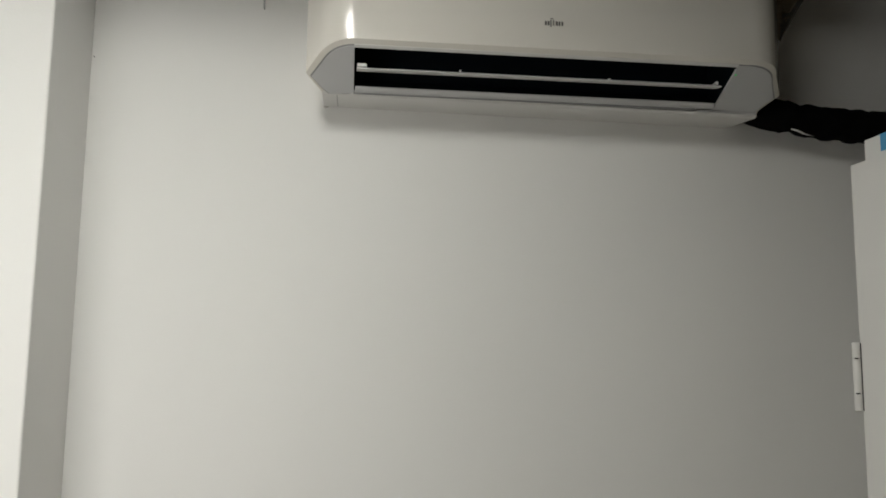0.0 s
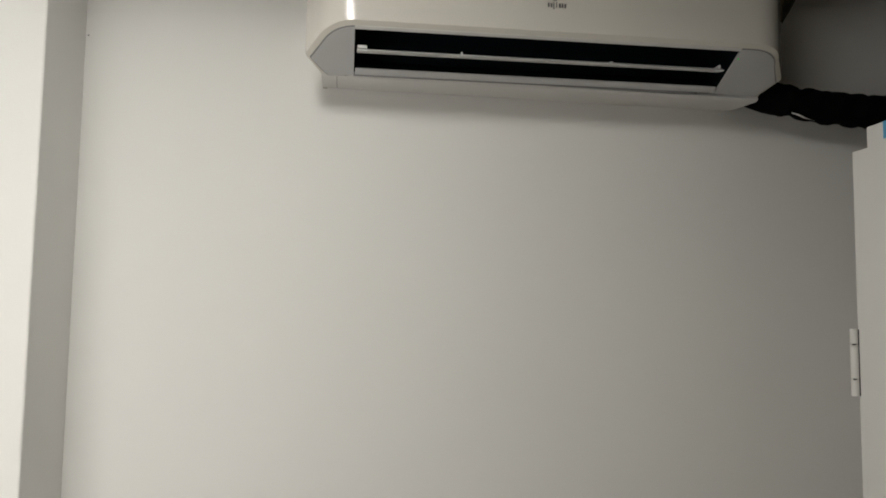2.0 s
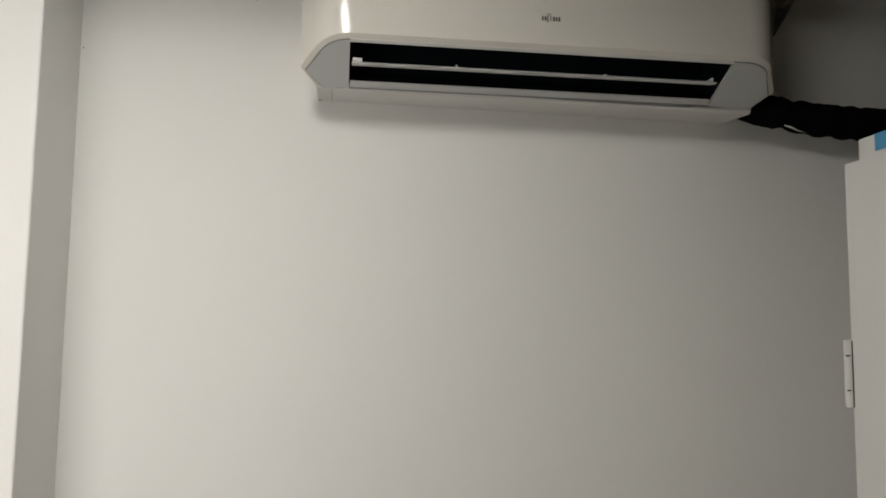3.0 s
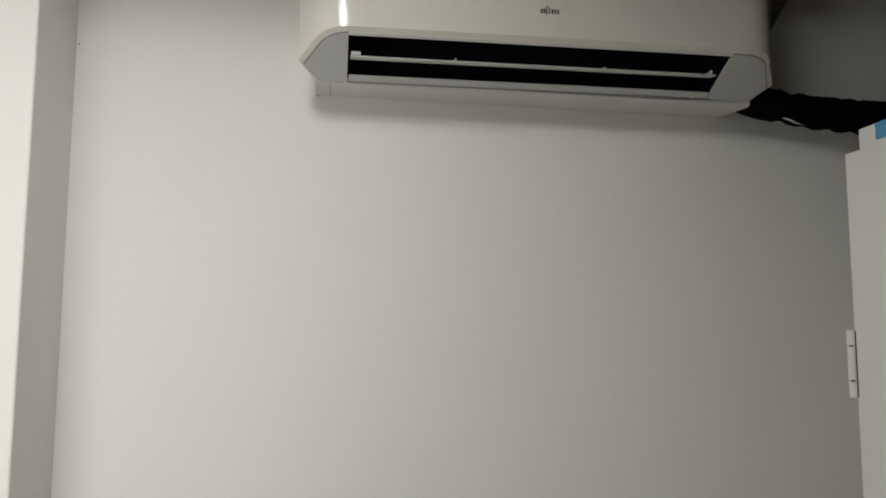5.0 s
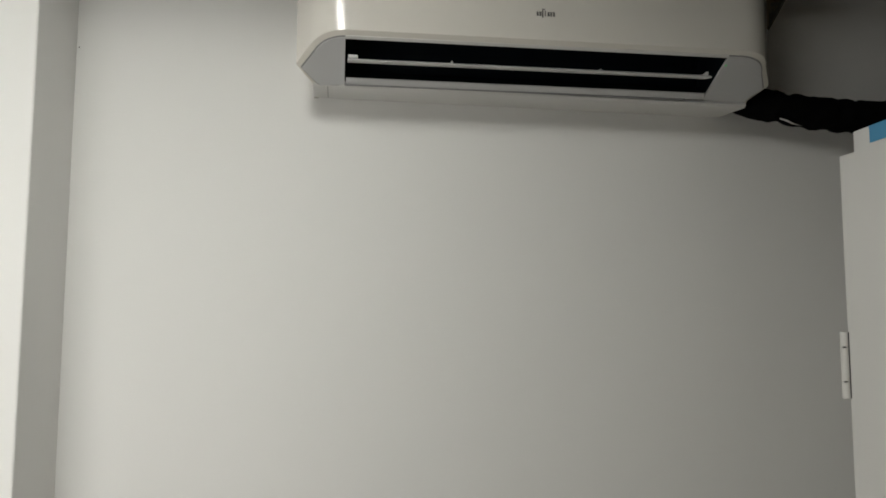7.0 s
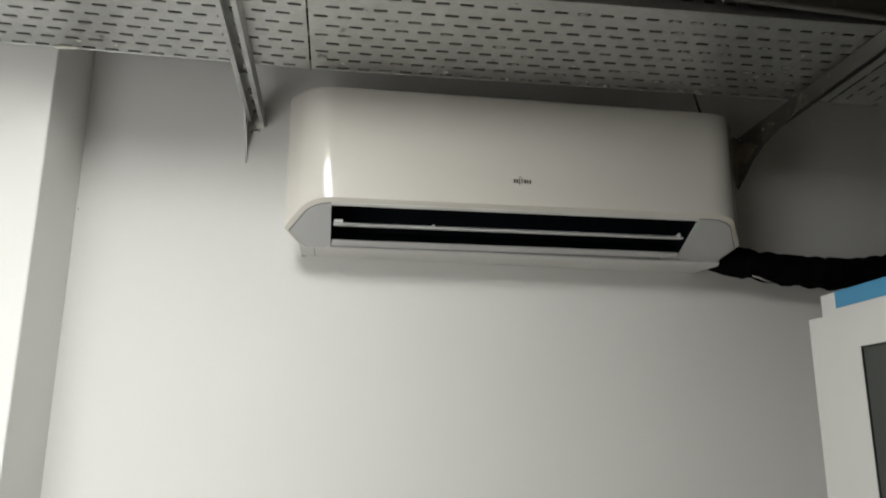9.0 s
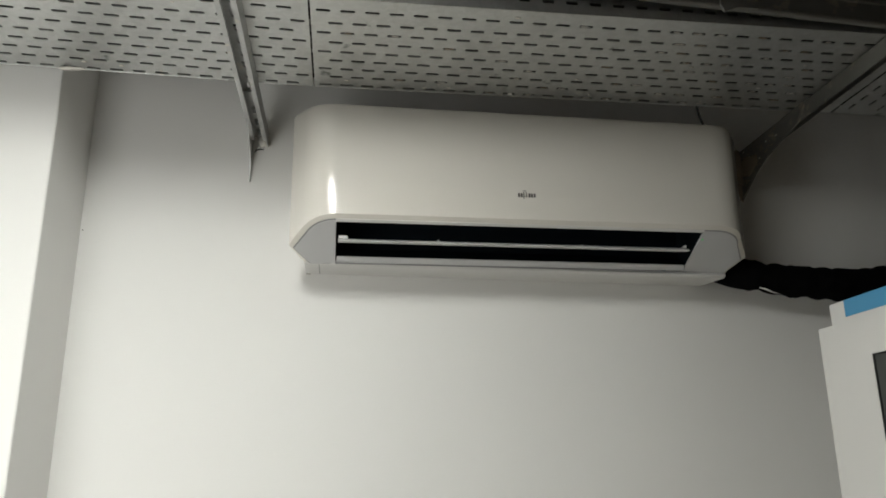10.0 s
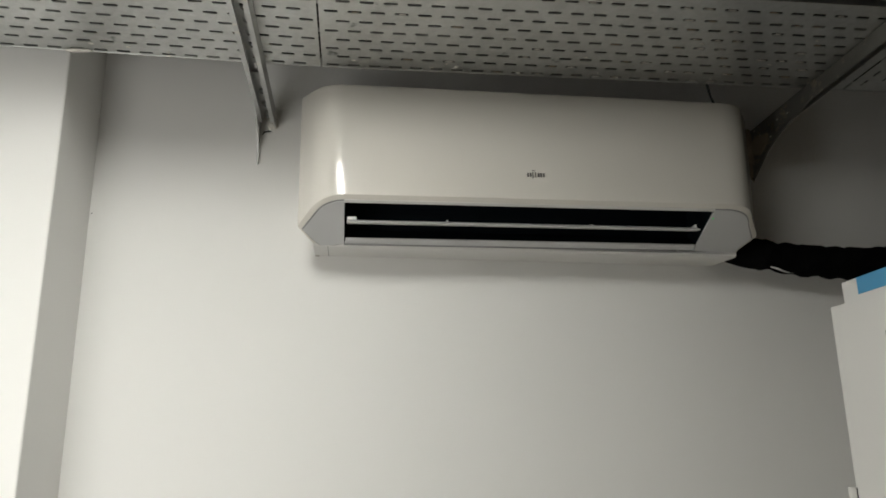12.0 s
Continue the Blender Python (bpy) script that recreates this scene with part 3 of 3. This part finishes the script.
for i in range(26):
    x = rng.uniform(-0.7, 1.25)
    blob(x, drift(x) + rng.choice((rng.uniform(-0.32, -0.285), rng.uniform(-0.64, -0.3))), TRAY_Z - 0.0004, rng.uniform(0.002, 0.007), rng.uniform(0.0015, 0.004), 0.0014,
         i * 1.7, PLASTER, "plaster_speck", "dried white plaster speck on the tray")
# chips of plaster caught in the slots
for i in range(84):
    k = rng.randrange(9)
    n = rng.randrange(-13, 25) if i < 50 else rng.randrange(14, 24)
    x = 0.0485 + 0.0105 + n * 0.0487 + (0.02435 if k % 2 else 0) + 0.0145
    blob(x + rng.uniform(-0.004, 0.004), ROWS[8 - k] + 0.0018 + drift(x), TRAY_Z + 0.0012, rng.uniform(0.006, 0.012), 0.0018, 0.0012, i * 2.3, PLASTER if i % 3 else MORTAR,
         "plaster_chip", "small plaster chip caught in a tray slot")
# splashes on the dull bracket
for i in range(46):
    y = -0.03 - 0.20 * rng.random() ** 1.2
    blob(1.2438, y, rng.uniform(2.545 - 0.11 * (0.32 + y) / 0.3, 2.536), 0.0012, rng.uniform(0.002, 0.006), rng.uniform(0.001, 0.003), i * 3.1, PLASTER if i % 6 == 0 else MORTAR,
         "mortar_splash", "pale mortar splash on the bracket's side")
for i in range(9):
    x = rng.uniform(0.83, 0.96)
    blob(x, -0.6745 if 0.868 < x < 0.942 else -0.6685, rng.uniform(2.578, 2.612), rng.uniform(0.003, 0.010), 0.0012, rng.uniform(0.002, 0.006), i * 1.9, PLASTER if i % 3 else MORTAR,
         "mortar_splash", "pale mortar splash on the steel rail")
blob(1.2435, -0.055, 2.487, 0.0018, 0.050, 0.026, 4.4, MORTAR, "mortar_patch", "brown mortar smeared on the bracket's end")

# small marks on the walls: a crack under the bracket, a nail hole in the corner, a rusty nail by the mortar
bm = bmesh.new()
tube(bm, [(-0.116, -0.0008, 2.490), (-0.111, -0.0008, 2.498), (-0.101, -0.0008, 2.500), (-0.092, -0.0008, 2.499)], [0.0012, 0.0022, 0.0020, 0.0008], 6)
tagged(part("plaster_crack", bm, RUBBER, None, smooth=60), "short dark curved crack in the white wall", "crack")
bm = bmesh.new()
bmesh.ops.create_icosphere(bm, subdivisions=1, radius=0.0016, matrix=Matrix.Translation((-0.526, -0.0008, 2.262)))
tagged(part("nail_hole", bm, RUBBER, None), "tiny black nail hole in the wall's corner", "hole")
bm = bmesh.new()
tube(bm, [(1.243, -0.001, 2.410), (1.244, -0.005, 2.406), (1.243, -0.007, 2.400)], [0.0018, 0.0016, 0.0010], 6)
tagged(part("nail", bm, RUBBER, None, smooth=60), "small dark bent nail below the bracket", "nail")

# ---- white cabinet ----
CX, CY0, CY1, CTOP, DTOP = 1.193, -1.00, -0.398, 2.018, 1.964
cab = thing("equipment_cabinet", "white steel equipment cabinet with a dark glazed door", "cabinet", (CX + 0.35, (CY0 + CY1) / 2, 0.0))
bm = bmesh.new()
block(bm, CX, CX + 0.70, CY0, CY1, 0.10, CTOP, 0.003)
part("body", bm, RACK, cab)
bm = bmesh.new()
block(bm, CX + 0.01, CX + 0.69, CY0 + 0.01, CY1 - 0.01, 0.0, 0.0995)
part("plinth", bm, RUBBER, cab)
# the door: four rails round the glazing
DX, DY0, DY1, DZ0 = 1.167, -1.005, -0.388, 0.12
WY0, WY1, WZ0, WZ1 = -0.850, -0.550, 0.30, 1.888
bm = bmesh.new()
for y0, y1, z0, z1 in ((WY1, DY1, DZ0, DTOP), (DY0, WY0, DZ0, DTOP), (WY0, WY1, WZ1, DTOP), (WY0, WY1, DZ0, WZ0)):
    block(bm, DX, CX - 0.003, y0, y1, z0, z1)
bmesh.ops.remove_doubles(bm, verts=bm.verts, dist=1e-5)
door = part("door", bm, RACK, cab, "white door with a tall dark window")
bm = bmesh.new()
for y0, y1, z0, z1 in ((WY1 - 0.0035, WY1 - 0.0005, WZ0, WZ1), (WY0 + 0.0005, WY0 + 0.0035, WZ0, WZ1), (WY0 + 0.0035, WY1 - 0.0035, WZ1 - 0.0035, WZ1 - 0.0005), (WY0 + 0.0035, WY1 - 0.0035, WZ0 + 0.0005, WZ0 + 0.0035)):
    block(bm, DX + 0.001, DX + 0.02, y0, y1, z0, z1)
part("gasket", bm, RUBBER, door)
bm = bmesh.new()
block(bm, DX + 0.003, DX + 0.009, WY0 + 0.003, WY1 - 0.003, WZ0 + 0.003, WZ1 - 0.003)
part("pane", bm, GLASS, door, "smoked glass pane")
bm = bmesh.new()
block(bm, DX - 0.02, DX - 0.001, DY0 + 0.04, DY0 + 0.065, 1.0, 1.16, 0.004)
part("handle", bm, RUBBER, door)
for zc in (1.519, 0.35):
    hinge = part("hinge", bmesh.new(), HINGE, cab)
    for i, (za, zb) in enumerate(((-0.070, -0.0345), (-0.0335, 0.0380), (0.0388, 0.070))):
        bm = bmesh.new()
        tube(bm, [(1.166, -0.379, zc + za), (1.166, -0.379, zc + za + 0.001), (1.166, -0.379, zc + zb - 0.001), (1.166, -0.379, zc + zb)], [0.0088, 0.0098, 0.0098, 0.0088], 14)
        part("knuckle", bm, HINGE, hinge, smooth=40)
    bm = bmesh.new()
    # first block: black strip for the barrel's shadow line on the door; second: leaf
    block(bm, DX - 0.0009, DX + 0.001, DY1 - 0.0035, DY1 + 0.0006, zc - 0.069, zc + 0.069)
    block(bm, 1.168, 1.1925, -0.3875, -0.3845, zc - 0.069, zc + 0.069)
    part("leaf", bm, RUBBER, hinge)
    for zn in (-0.0338, 0.0383):
        bm = bmesh.new()
        prism(bm, [(1.1560, zc + zn - 0.0022), (1.1610, zc + zn - 0.0012), (1.1610, zc + zn + 0.0006), (1.1560, zc + zn + 0.0006)], "y", -0.390, -0.384)
        part("notch", bm, RUBBER, hinge)
settle(cab)
bm = bmesh.new()
block(bm, CX - 0.0012, CX - 0.0002, -0.985, -0.452, 1.981, CTOP - 0.001)
tagged(part("film_strip", bm, TAPE, None), "blue protective film strip on the white cabinet", "film")
